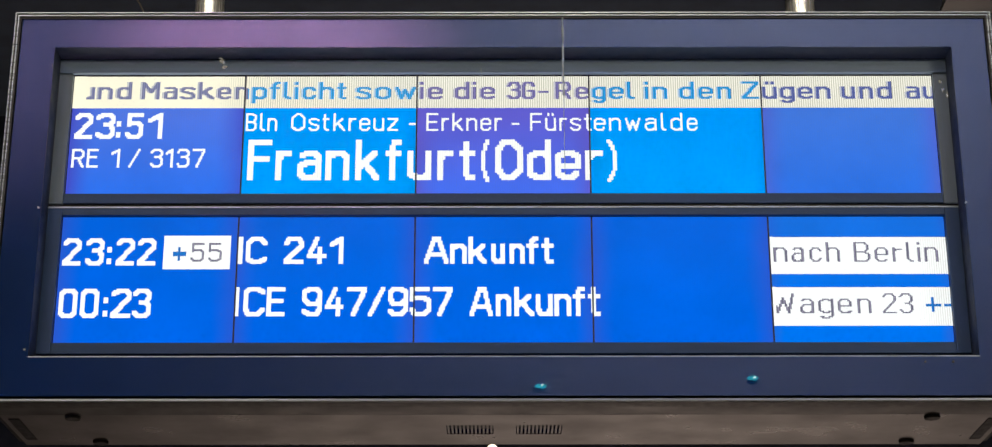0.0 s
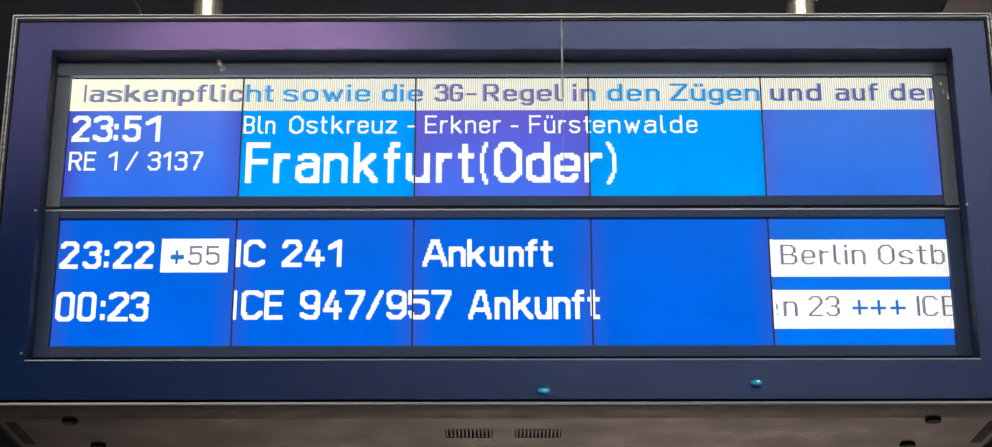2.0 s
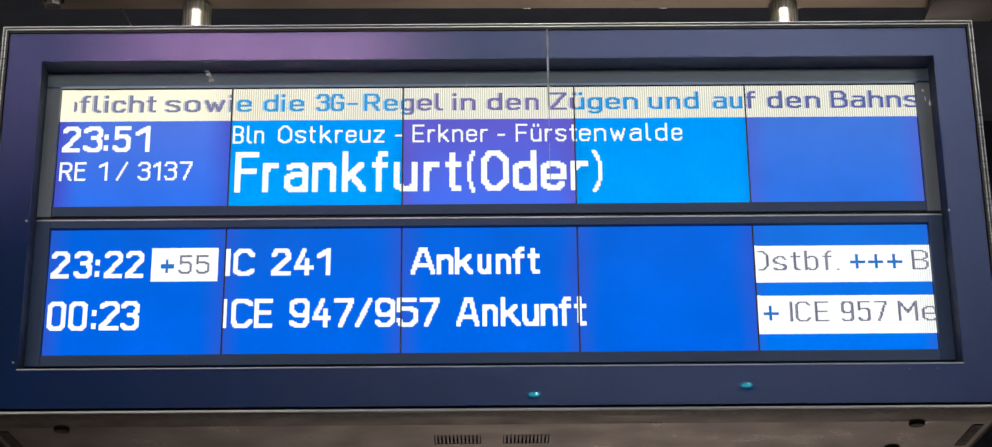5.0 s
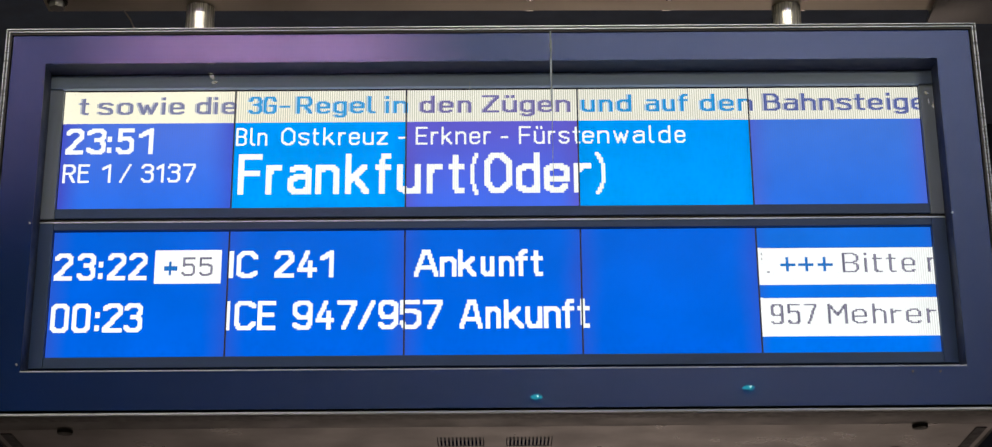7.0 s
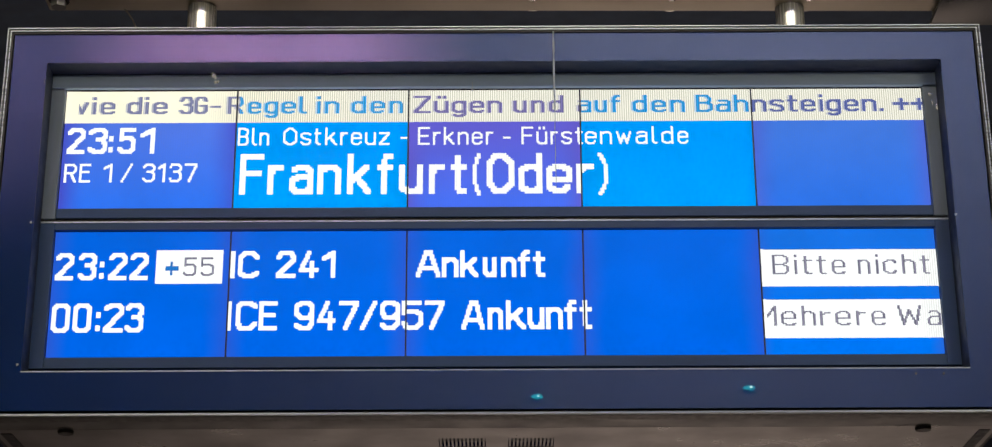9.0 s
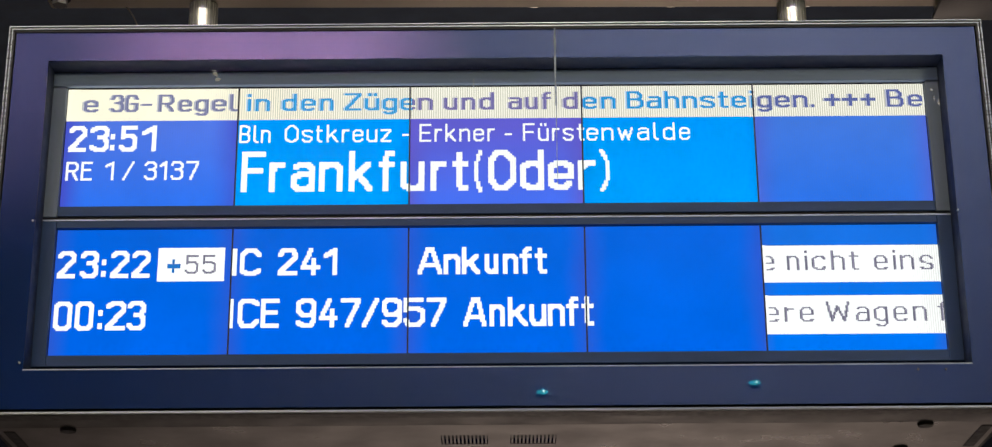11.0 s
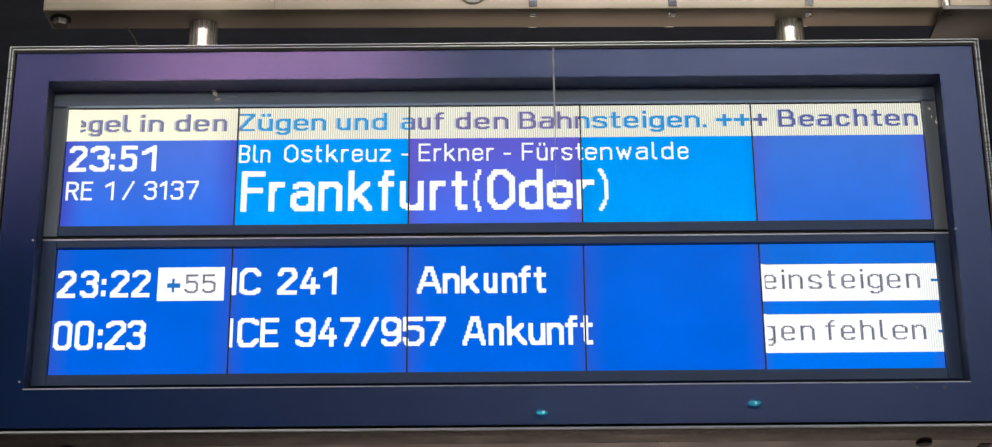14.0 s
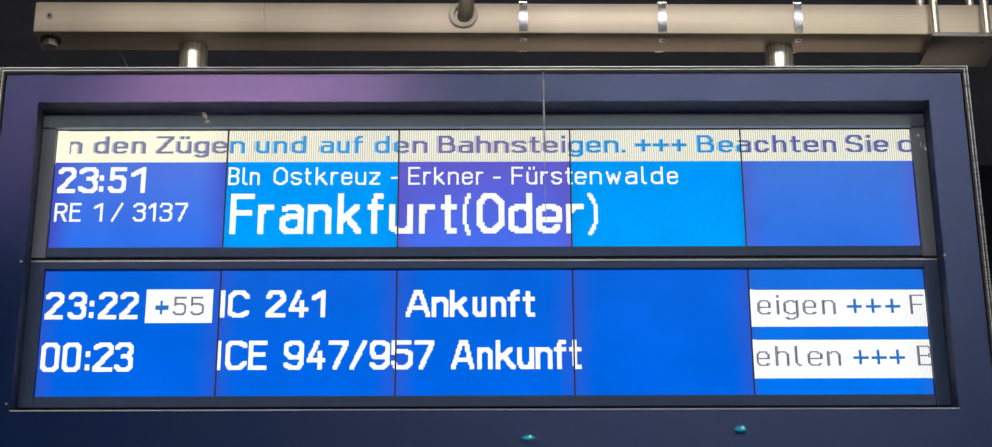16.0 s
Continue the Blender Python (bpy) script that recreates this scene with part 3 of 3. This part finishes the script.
# text, from, to, base line, cap height, pen, cell, material, unit
LINES = (
    ("23", -0.950, -0.862, 3.372, 0.064, MID, 0.0033, WHITE_BOLD, 0),
    (":", -0.857, -0.845, 3.372, 0.064, MID, 0.0033, WHITE_BOLD, 0),
    ("5", -0.838, -0.797, 3.372, 0.064, MID, 0.0033, WHITE_BOLD, 0),
    ("1", -0.789, -0.757, 3.372, 0.064, MID, 0.0033, WHITE_BOLD, 0),
    ("RE", -0.953, -0.892, 3.304, 0.046, THIN, 0.0028, WHITE_BOLD, 0),
    ("1", -0.865, -0.846, 3.304, 0.046, THIN, 0.0028, WHITE_BOLD, 0),
    ("/", -0.826, -0.800, 3.304, 0.046, THIN, 0.0028, WHITE_BOLD, 0),
    ("3137", -0.779, -0.657, 3.304, 0.046, THIN, 0.0028, WHITE_BOLD, 0),
    ("Bln", -0.572, -0.502, 3.391, 0.043, SLIM, 0.0024, WHITE, 0),
    ("Ostkreuz", -0.470, -0.233, 3.391, 0.043, SLIM, 0.0024, WHITE, 0),
    ("-", -0.210, -0.192, 3.391, 0.043, SLIM, 0.0024, WHITE, 0),
    ("Erkner", -0.170, -0.003, 3.391, 0.043, SLIM, 0.0024, WHITE, 0),
    ("-", 0.018, 0.036, 3.391, 0.043, SLIM, 0.0024, WHITE, 0),
    ("Fürst", 0.060, 0.197, 3.391, 0.043, SLIM, 0.0024, WHITE, 0),
    ("enwalde", 0.201, 0.433, 3.391, 0.043, SLIM, 0.0024, WHITE, 0),
    ("F", -0.565, -0.511, 3.273, 0.095, BIG, 0.0044, WHITE, 0),
    ("r", -0.501, -0.465, 3.273, 0.095, BIG, 0.0044, WHITE, 0),
    ("a", -0.453, -0.399, 3.273, 0.095, BIG, 0.0044, WHITE, 0),
    ("n", -0.390, -0.337, 3.273, 0.095, BIG, 0.0044, WHITE, 0),
    ("k", -0.327, -0.271, 3.273, 0.095, BIG, 0.0044, WHITE, 0),
    ("f", -0.258, -0.224, 3.273, 0.095, BIG, 0.0044, WHITE, 0),
    ("u", -0.211, -0.157, 3.273, 0.095, BIG, 0.0044, WHITE, 0),
    ("r", -0.147, -0.111, 3.273, 0.095, BIG, 0.0044, WHITE, 0),
    ("t", -0.097, -0.062, 3.273, 0.095, BIG, 0.0044, WHITE, 0),
    ("(", -0.050, -0.031, 3.273, 0.095, BENT, 0.0044, WHITE, 0),
    ("O", -0.020, 0.044, 3.273, 0.095, BIG, 0.0044, WHITE, 0),
    ("d", 0.054, 0.107, 3.273, 0.095, BIG, 0.0044, WHITE, 0),
    ("e", 0.116, 0.170, 3.273, 0.095, BIG, 0.0044, WHITE, 0),
    ("r", 0.180, 0.219, 3.273, 0.095, BIG, 0.0044, WHITE, 0),
    (")", 0.229, 0.250, 3.273, 0.095, BENT, 0.0044, WHITE, 0),
    ("23", -0.955, -0.863, 3.075, 0.064, MID, 0.0033, WHITE_BOLD, 1),
    (":", -0.858, -0.846, 3.075, 0.064, MID, 0.0033, WHITE_BOLD, 1),
    ("22", -0.837, -0.751, 3.075, 0.064, MID, 0.0033, WHITE_BOLD, 1),
    ("+", -0.715, -0.687, 3.083, 0.043, NOTE, 0.0026, BLUE_INK, 1),
    ("55", -0.677, -0.610, 3.083, 0.044, NOTE, 0.0024, GREY_INK, 1),
    ("I", -0.575, -0.563, 3.0784, 0.0617, MID, 0.0033, WHITE_BOLD, 1),
    ("C", -0.558, -0.512, 3.0784, 0.0617, MID, 0.0033, WHITE_BOLD, 1),
    ("2", -0.475, -0.431, 3.0784, 0.0617, MID, 0.0033, WHITE_BOLD, 1),
    ("4", -0.427, -0.384, 3.0784, 0.0617, MID, 0.0033, WHITE_BOLD, 1),
    ("1", -0.375, -0.345, 3.0784, 0.0617, MID, 0.0033, WHITE_BOLD, 1),
    ("A", -0.171, -0.120, 3.0784, 0.0617, MID, 0.0033, WHITE_BOLD, 1),
    ("n", -0.114, -0.080, 3.0784, 0.0617, MID, 0.0033, WHITE_BOLD, 1),
    ("k", -0.075, -0.035, 3.0784, 0.0617, MID, 0.0033, WHITE_BOLD, 1),
    ("u", -0.028, 0.005, 3.0784, 0.0617, MID, 0.0033, WHITE_BOLD, 1),
    ("n", 0.013, 0.045, 3.0784, 0.0617, MID, 0.0033, WHITE_BOLD, 1),
    ("f", 0.051, 0.077, 3.0784, 0.0617, MID, 0.0033, WHITE_BOLD, 1),
    ("t", 0.083, 0.108, 3.0784, 0.0617, MID, 0.0033, WHITE_BOLD, 1),
    ("00", -0.955, -0.868, 2.957, 0.066, MID, 0.0033, WHITE_BOLD, 1),
    (":", -0.858, -0.846, 2.957, 0.066, MID, 0.0033, WHITE_BOLD, 1),
    ("23", -0.840, -0.754, 2.957, 0.066, MID, 0.0033, WHITE_BOLD, 1),
    ("I", -0.576, -0.564, 2.9606, 0.0662, MID, 0.0033, WHITE_BOLD, 1),
    ("C", -0.559, -0.512, 2.9606, 0.0662, MID, 0.0033, WHITE_BOLD, 1),
    ("E", -0.508, -0.469, 2.9606, 0.0662, MID, 0.0033, WHITE_BOLD, 1),
    ("9", -0.431, -0.388, 2.9606, 0.0662, MID, 0.0033, WHITE_BOLD, 1),
    ("4", -0.382, -0.342, 2.9606, 0.0662, MID, 0.0033, WHITE_BOLD, 1),
    ("7", -0.336, -0.294, 2.9606, 0.0662, MID, 0.0033, WHITE_BOLD, 1),
    ("/", -0.289, -0.254, 2.9606, 0.0662, MID, 0.0033, WHITE_BOLD, 1),
    ("9", -0.248, -0.206, 2.9606, 0.0662, MID, 0.0033, WHITE_BOLD, 1),
    ("5", -0.202, -0.156, 2.9606, 0.0662, MID, 0.0033, WHITE_BOLD, 1),
    ("7", -0.151, -0.110, 2.9606, 0.0662, MID, 0.0033, WHITE_BOLD, 1),
    ("A", -0.072, -0.022, 2.9606, 0.0662, MID, 0.0033, WHITE_BOLD, 1),
    ("n", -0.017, 0.017, 2.9606, 0.0662, MID, 0.0033, WHITE_BOLD, 1),
    ("k", 0.023, 0.065, 2.9606, 0.0662, MID, 0.0033, WHITE_BOLD, 1),
    ("u", 0.070, 0.105, 2.9606, 0.0662, MID, 0.0033, WHITE_BOLD, 1),
    ("n", 0.110, 0.144, 2.9606, 0.0662, MID, 0.0033, WHITE_BOLD, 1),
    ("f", 0.150, 0.175, 2.9606, 0.0662, MID, 0.0033, WHITE_BOLD, 1),
    ("t", 0.181, 0.209, 2.9606, 0.0662, MID, 0.0033, WHITE_BOLD, 1),
)
SPEED = 0.0794                       # metres a second, to the left
TICKER = (("und", -0.945, -0.831), ("Maskenpflicht", -0.807, -0.349), ("sowie", -0.3275, -0.135), ("die", -0.107, -0.018),
          ("3G", 0.0108, 0.0722), ("-", 0.0804, 0.1015), ("Regel", 0.117, 0.294), ("in", 0.318, 0.368), ("den", 0.395, 0.511), ("Zügen", 0.534, 0.732), ("und", 0.757, 0.869),
          ("auf", 0.902, 0.997), ("den", 1.025, 1.142), ("Bahnsteigen.", 1.167, 1.588), ("+++", 1.611, 1.726),
          ("Beachten", 1.750, 2.063), ("Sie", 2.086, 2.179), ("d", 2.203, 2.239))
NOTICE_1 = (("nach", 0.586, 0.728), ("Berlin", 0.760, 0.941), ("Ostbf.", 0.968, 1.159), ("+++", 1.181, 1.296), ("Bitte", 1.317, 1.476),
            ("nicht", 1.502, 1.658), ("einsteigen", 1.692, 2.034), ("+++", 2.059, 2.174), ("F", 2.196, 2.226))
NOTICE_2 = (("Wagen", 0.574, 0.789), ("23", 0.813, 0.879), ("+++", 0.905, 1.019), ("ICE", 1.043, 1.128), ("957", 1.154, 1.255),
            ("Mehrere", 1.278, 1.554), ("Wagen", 1.581, 1.797), ("fehlen", 1.822, 2.038), ("+++", 2.063, 2.176), ("B", 2.203, 2.238))

for text, x0, x1, z0, cap, bold, pitch, material, unit in LINES:
    y = -0.0013 if material in (BLUE_INK, GREY_INK) else -0.0006
    for _, _, rects in word_letters(text, x0, x1, z0, cap, bold, pitch):
        part("letter", rect_mesh("letter", rects, 0, y, material), material, units[unit])

moving = []                          # letter, its place on the belt, where the belt turns on both sides
for words, z0, cap, bold, pitch, field, ink, plus, left in (
        (TICKER, 3.4695, 0.042, TICK, 0.0025, ticker, TICKER_INK, TICKER_INK, -0.985),
        (NOTICE_1, 3.082, 0.047, NOTE, 0.0030, fields[0], GREY_INK, BLUE_INK, -9.0),
        (NOTICE_2, 2.965, 0.047, NOTE, 0.0030, fields[1], GREY_INK, BLUE_INK, -9.0)):
    for text, s0, s1 in words:
        for ch, sc, rects in word_letters(text, s0, s1, z0, cap, bold, pitch):
            m = plus if ch == "+" else ink
            ob = part("letter", rect_mesh("letter", rects, sc, 0.0, m, *((TICKER_FADE, 0.0042) if m is TICKER_INK else ())), m, field)
            moving.append((ob, sc, left, 0.985))

# ---- streaks and specks on the front ----
for x0, x1, z0, z1, w in ((0.132, 0.1322, 3.440, 3.6285, 0.0048), (0.1322, 0.1326, 3.255, 3.440, 0.0018), (-0.048, -0.049, 3.484, 3.506, 0.0024)):
    bm = B()
    yy = YF + 0.002
    steps = 8
    pts = [(x0 + (x1 - x0) * (1 - k / steps) + random.uniform(-1, 1) * 0.0006, yy, z0 + (z1 - z0) * k / steps) for k in range(steps + 1)]
    tube(bm, pts, w / 2, 5)
    part("water_streak", bm, STREAK, board, "dried pale water streak on the glass")
for x, z, w, h, blobs in ((-0.622, 3.553, 0.006, 0.0016, 3), (-0.622, 3.531, 0.006, 0.0022, 4), (-0.618, 3.521, 0.006, 0.006, 6), (-0.614, 3.507, 0.008, 0.005, 5),
                          (-0.992, 3.512, 0.0016, 0.009, 3), (-0.646, 3.6276, 0.005, 0.001, 2), (-0.578, 3.621, 0.0012, 0.004, 2),
                          (0.958, 3.474, 0.004, 0.006, 4), (0.970, 3.442, 0.003, 0.008, 4), (0.962, 3.452, 0.002, 0.010, 2)):
    bm = B()
    for k in range(blobs):
        # wiped film: flat overlapping drops
        cx, cz = x + random.uniform(-0.5, 0.5) * w, z + random.uniform(-0.6, 0.6) * h
        rx, rz = random.uniform(0.4, 0.9) * w, random.uniform(0.35, 0.7) * h
        made = bmesh.ops.create_uvsphere(bm, u_segments=10, v_segments=6, radius=1)["verts"]
        for v in made:
            v.co = Vector((cx + v.co.x * rx * (1 + 0.25 * v.co.z), YF + 0.0022 - 0.00012 * k + v.co.y * 0.0005, cz + v.co.z * rz))
    part("smudge", bm, SMEAR, board, "small whitish wiped mark on the glass", True)
for x, z, r in ((-0.170, 3.6115, 0.0020), (-0.112, 3.6115, 0.0017)):
    bm = B()
    bmesh.ops.create_uvsphere(bm, u_segments=8, v_segments=5, radius=r)
    for v in bm.verts:
        v.co = Vector((x + v.co.x, YF + 0.0025 + v.co.y * 0.08, z + v.co.z * random.uniform(0.6, 1.2)))
    part("speck", bm, SMEAR, board)
for x, z in ((-0.9955, 3.180), (0.9905, 3.190), (-0.9985, 2.863), (0.876, 2.8352), (0.934, 2.8352)):
    part("screw", rod(B(), (x, YF + 0.004, z), (x, YF + 0.009, z), 0.0024, 10), RIM if z > 2.85 else RIM_DARK, board)

# ---- posts and the beam that carries the board ----
BZ0, BZ1, BY0, BY1 = 3.778, 3.857, 0.013, 0.108
BEAM_TURN = Matrix.Translation((0, 0, BZ0)) @ Matrix.Rotation(radians(0.31), 4, "Y") @ Matrix.Translation((0, 0, -BZ0))
beam = thing("support_beam", 0, 0.07, BZ0, "brushed stainless steel box beam above the departure board", "beam")


def turned(bm):
    bmesh.ops.transform(bm, matrix=BEAM_TURN, verts=bm.verts)
    return bm


part("box_section", turned(box(B(), -1.043, 1.75, BY0, BY1, BZ0, BZ1, 0.004)), BRUSHED, beam, smooth=True)
for x in (-0.6815, 0.692):
    bm = rod(B(), (x, 0.092, ZT - 0.006), (x, 0.092, BZ0 + 0.004), 0.0335, 40)
    part("post", bm, POLISHED, beam, "short polished steel post", True)
    part("flange", rod(B(), (x, 0.092, ZT - 0.004), (x, 0.092, ZT + 0.006), 0.046, 32), GALVANISED, beam, smooth=True)
part("end_bolt", turned(rod(B(), (-1.007, BY0 - 0.003, 3.819), (-1.007, BY0 + 0.002, 3.819), 0.008, 18)), GALVANISED, beam, smooth=True)
part("end_bolt", turned(rod(B(), (-1.007, BY0 - 0.0045, 3.819), (-1.007, BY0 - 0.002, 3.819), 0.004, 6)), BLACK, beam)
part("end_nut", turned(rod(B(), (-1.009, 0.052, BZ0 - 0.020), (-1.009, 0.052, BZ0 + 0.002), 0.018, 6)), GALVANISED, beam, "grey hexagonal nut under the beam's end")
part("washer", turned(rod(B(), (-1.009, 0.052, BZ0 - 0.004), (-1.009, 0.052, BZ0 + 0.001), 0.024, 24)), BLACK, beam)
for x in (0.0905, 0.413, 0.7285):
    bm = B()
    w, t = 0.0098, 0.0030
    # the front leaf bows off the beam and narrows where it is bent under
    rows, steps = [], 9
    for k in range(steps):
        f = k / (steps - 1)
        y = BY0 - 0.0012 - 0.0060 * math.sin(math.pi * min(1.0, f * 1.05)) ** 0.8
        wk = w * (1.0 - 0.16 * f ** 2)
        z = BZ0 + 0.005 + (BZ1 - BZ0 - 0.003) * f
        rows.append([bm.verts.new(p) for p in ((x - wk, y, z), (x + wk, y, z), (x + wk, y + t, z), (x - wk, y + t, z))])
    for p, q in zip(rows, rows[1:]):
        for i in range(4):
            bm.faces.new((p[i], p[(i + 1) % 4], q[(i + 1) % 4], q[i]))
    bm.faces.new(rows[0]), bm.faces.new(rows[-1])
    bmesh.ops.recalc_face_normals(bm, faces=bm.faces)
    for y0, y1, z0, z1 in ((BY0 - 0.002, BY1, BZ1, BZ1 + t), (BY1, BY1 + t, BZ0 + 0.002, BZ1 + t)):
        box(bm, x - w, x + w, y0, y1, z0, z1)
    box(bm, x - 0.0075, x + 0.0075, BY0 + 0.018, BY0 + 0.030, BZ0 - 0.007, BZ0, 0.001)
    part("strap", turned(bm), BAND, beam, "bright steel strap bowed over the beam", True)

part("drip_mark", turned(tube(B(), [(-0.510, BY0 - 0.0003, BZ1 - 0.001), (-0.512, BY0 - 0.0003, 3.835), (-0.507, BY0 - 0.0003, 3.815), (-0.508, BY0 - 0.0003, BZ0 + 0.003)], 0.0007, 5)), CABLE, beam, "thin dark drip mark down the beam")
# cable gland with its cable: a flared white ring with a dark throat
GX, GZ = -0.0488, 3.8240
bm = B()
loops = []
for r, y in ((0.0335, 0.001), (0.0335, -0.004), (0.0315, -0.0065), (0.0225, -0.0050), (0.0195, -0.002), (0.0190, 0.012)):
    loops.append([bm.verts.new((GX + r * math.cos(6.2832 * k / 36), BY0 + y, GZ + r * math.sin(6.2832 * k / 36))) for k in range(36)])
for p, q in zip(loops, loops[1:]):
    for k in range(36):
        bm.faces.new((p[k], p[(k + 1) % 36], q[(k + 1) % 36], q[k]))
bmesh.ops.recalc_face_normals(bm, faces=bm.faces)
part("grommet", turned(bm), GROMMET, beam, "pale round cable grommet", True)
solid("cable", tube(B(), [(GX + 0.002, BY0 + 0.03, GZ - 0.002), (GX + 0.003, BY0 + 0.006, GZ - 0.002), (GX + 0.005, BY0 - 0.007, GZ), (GX + 0.007, BY0 - 0.015, GZ + 0.010), (GX + 0.008, BY0 - 0.020, GZ + 0.03), (GX + 0.009, BY0 - 0.022, GZ + 0.08), (GX + 0.012, BY0 - 0.02, GZ + 0.4), (GX + 0.02, BY0, 14.0)], 0.0180, 18), CABLE, "thick grey cable running down into the beam", "cable", smooth=True)
solid("thin_wire", tube(B(), [(-0.866, 0.10, BZ0 + 0.006), (-0.858, 0.10, 3.775), (-0.846, 0.10, 3.757), (-0.836, 0.10, 3.735), (-0.829, 0.10, 3.70), (-0.826, 0.10, ZT - 0.006)], 0.0020, 6), CABLE, "thin grey wire between beam and board", "wire", smooth=True)

# hanging bracket at the beam's right part
bracket = thing("hanger_bracket", 1.11, 0.07, BZ0 - 0.020, "galvanised steel plate hung on threaded rods under the beam", "bracket")
bm = box(B(), 1.030, 1.190, BY0 - 0.026, 0.142, BZ0 - 0.0185, BZ0 - 0.0075, 0.0015)
part("plate", turned(bm), GALVANISED, bracket, smooth=True)
for x in (1.0425, 1.161):
    for y in (BY0 - 0.012, BY1 + 0.012):
        part("threaded_rod", turned(rod(B(), (x, y, BZ0 - 0.0085), (x, y, 14.0), 0.0100, 18)), POLISHED, bracket, "polished steel rod", smooth=True)
part("spacer", turned(box(B(), 1.050, 1.165, BY0 + 0.012, BY1 - 0.012, BZ0 - 0.008, BZ0 - 0.0005)), GALVANISED, bracket)
for x in (1.052, 1.152):
    part("bolt", turned(rod(B(), (x, 0.018, BZ0 - 0.0215), (x, 0.018, BZ0 - 0.0180), 0.0045, 6)), GALVANISED, bracket)

# ---- what the glass mirrors: lights of the hall behind the viewer ----
for x, z in ((0.459, 7.257), (2.724, 7.344)):
    lamp = thing("signal_lamp", x, -16.0, z, "small oval cyan signal lamp on the rear wall", "lamp", "signal lamps in the hall")
    bm = B()
    bmesh.ops.create_uvsphere(bm, u_segments=20, v_segments=10, radius=0.064)
    for v in bm.verts:
        v.co = Vector((x + v.co.x, -15.97 + v.co.y * 0.4, z + v.co.z * (0.42 + 1.4 * v.co.x)))
    part("lens", bm, CYAN, lamp, smooth=True)
    bm = B()
    bmesh.ops.create_uvsphere(bm, u_segments=10, v_segments=6, radius=0.013, matrix=Matrix.Translation((x + 0.018, -15.94, z)))
    part("bulb", bm, BULB, lamp, "bright bulb", True)
    part("base", box(B(), x - 0.04, x + 0.04, -16.01, -15.975, z - 0.018, z + 0.018), PALE_WALL, lamp)

# a small lamp on a mast beside the far track, just seen under the board
far = thing("mast_lamp", LAMP[0], LAMP[1], 0.0, "small warm white globe lamp on a dark mast", "lamp")
bm = B()
bmesh.ops.create_uvsphere(bm, u_segments=18, v_segments=10, radius=0.036, matrix=Matrix.Translation(LAMP))
part("globe", bm, GLOBE, far, smooth=True)
bm = rod(B(), (LAMP[0], LAMP[1], 0.0), (LAMP[0], LAMP[1], LAMP[2] - 0.033), 0.030, 16, 0.018)
part("mast", bm, HOUSING, far, smooth=True)
part("foot", rod(B(), (LAMP[0], LAMP[1], 0.0), (LAMP[0], LAMP[1], 0.02), 0.09, 20), HOUSING, far, smooth=True)


# ---- what moves: every letter of the running lines, on a belt that turns behind the frame ----
def belt(s, left, right, r=0.020, y=0.0029):
    """Pose of a letter at the place s along its belt."""
    bend = math.pi * r
    if s > right:
        d = s - right
        if d < bend:
            a = d / r
            return pose(right + r * math.sin(a), y + r - r * math.cos(a), 0, 0, 0, math.degrees(a))
        return pose(right - (d - bend), y + 2 * r, 0, 0, 0, 180)
    if s < left:
        d = left - s
        if d < bend:
            a = d / r
            return pose(left - r * math.sin(a), y + r - r * math.cos(a), 0, 0, 0, -math.degrees(a))
        return pose(left + (d - bend), y + 2 * r, 0, 0, 0, -180)
    return pose(s, y, 0)


def motions():
    for ob, s, left, right in moving:
        walk(ob, [(k * 0.25, belt(s - SPEED * k * 0.25, left, right)) for k in range(65)])


motions()
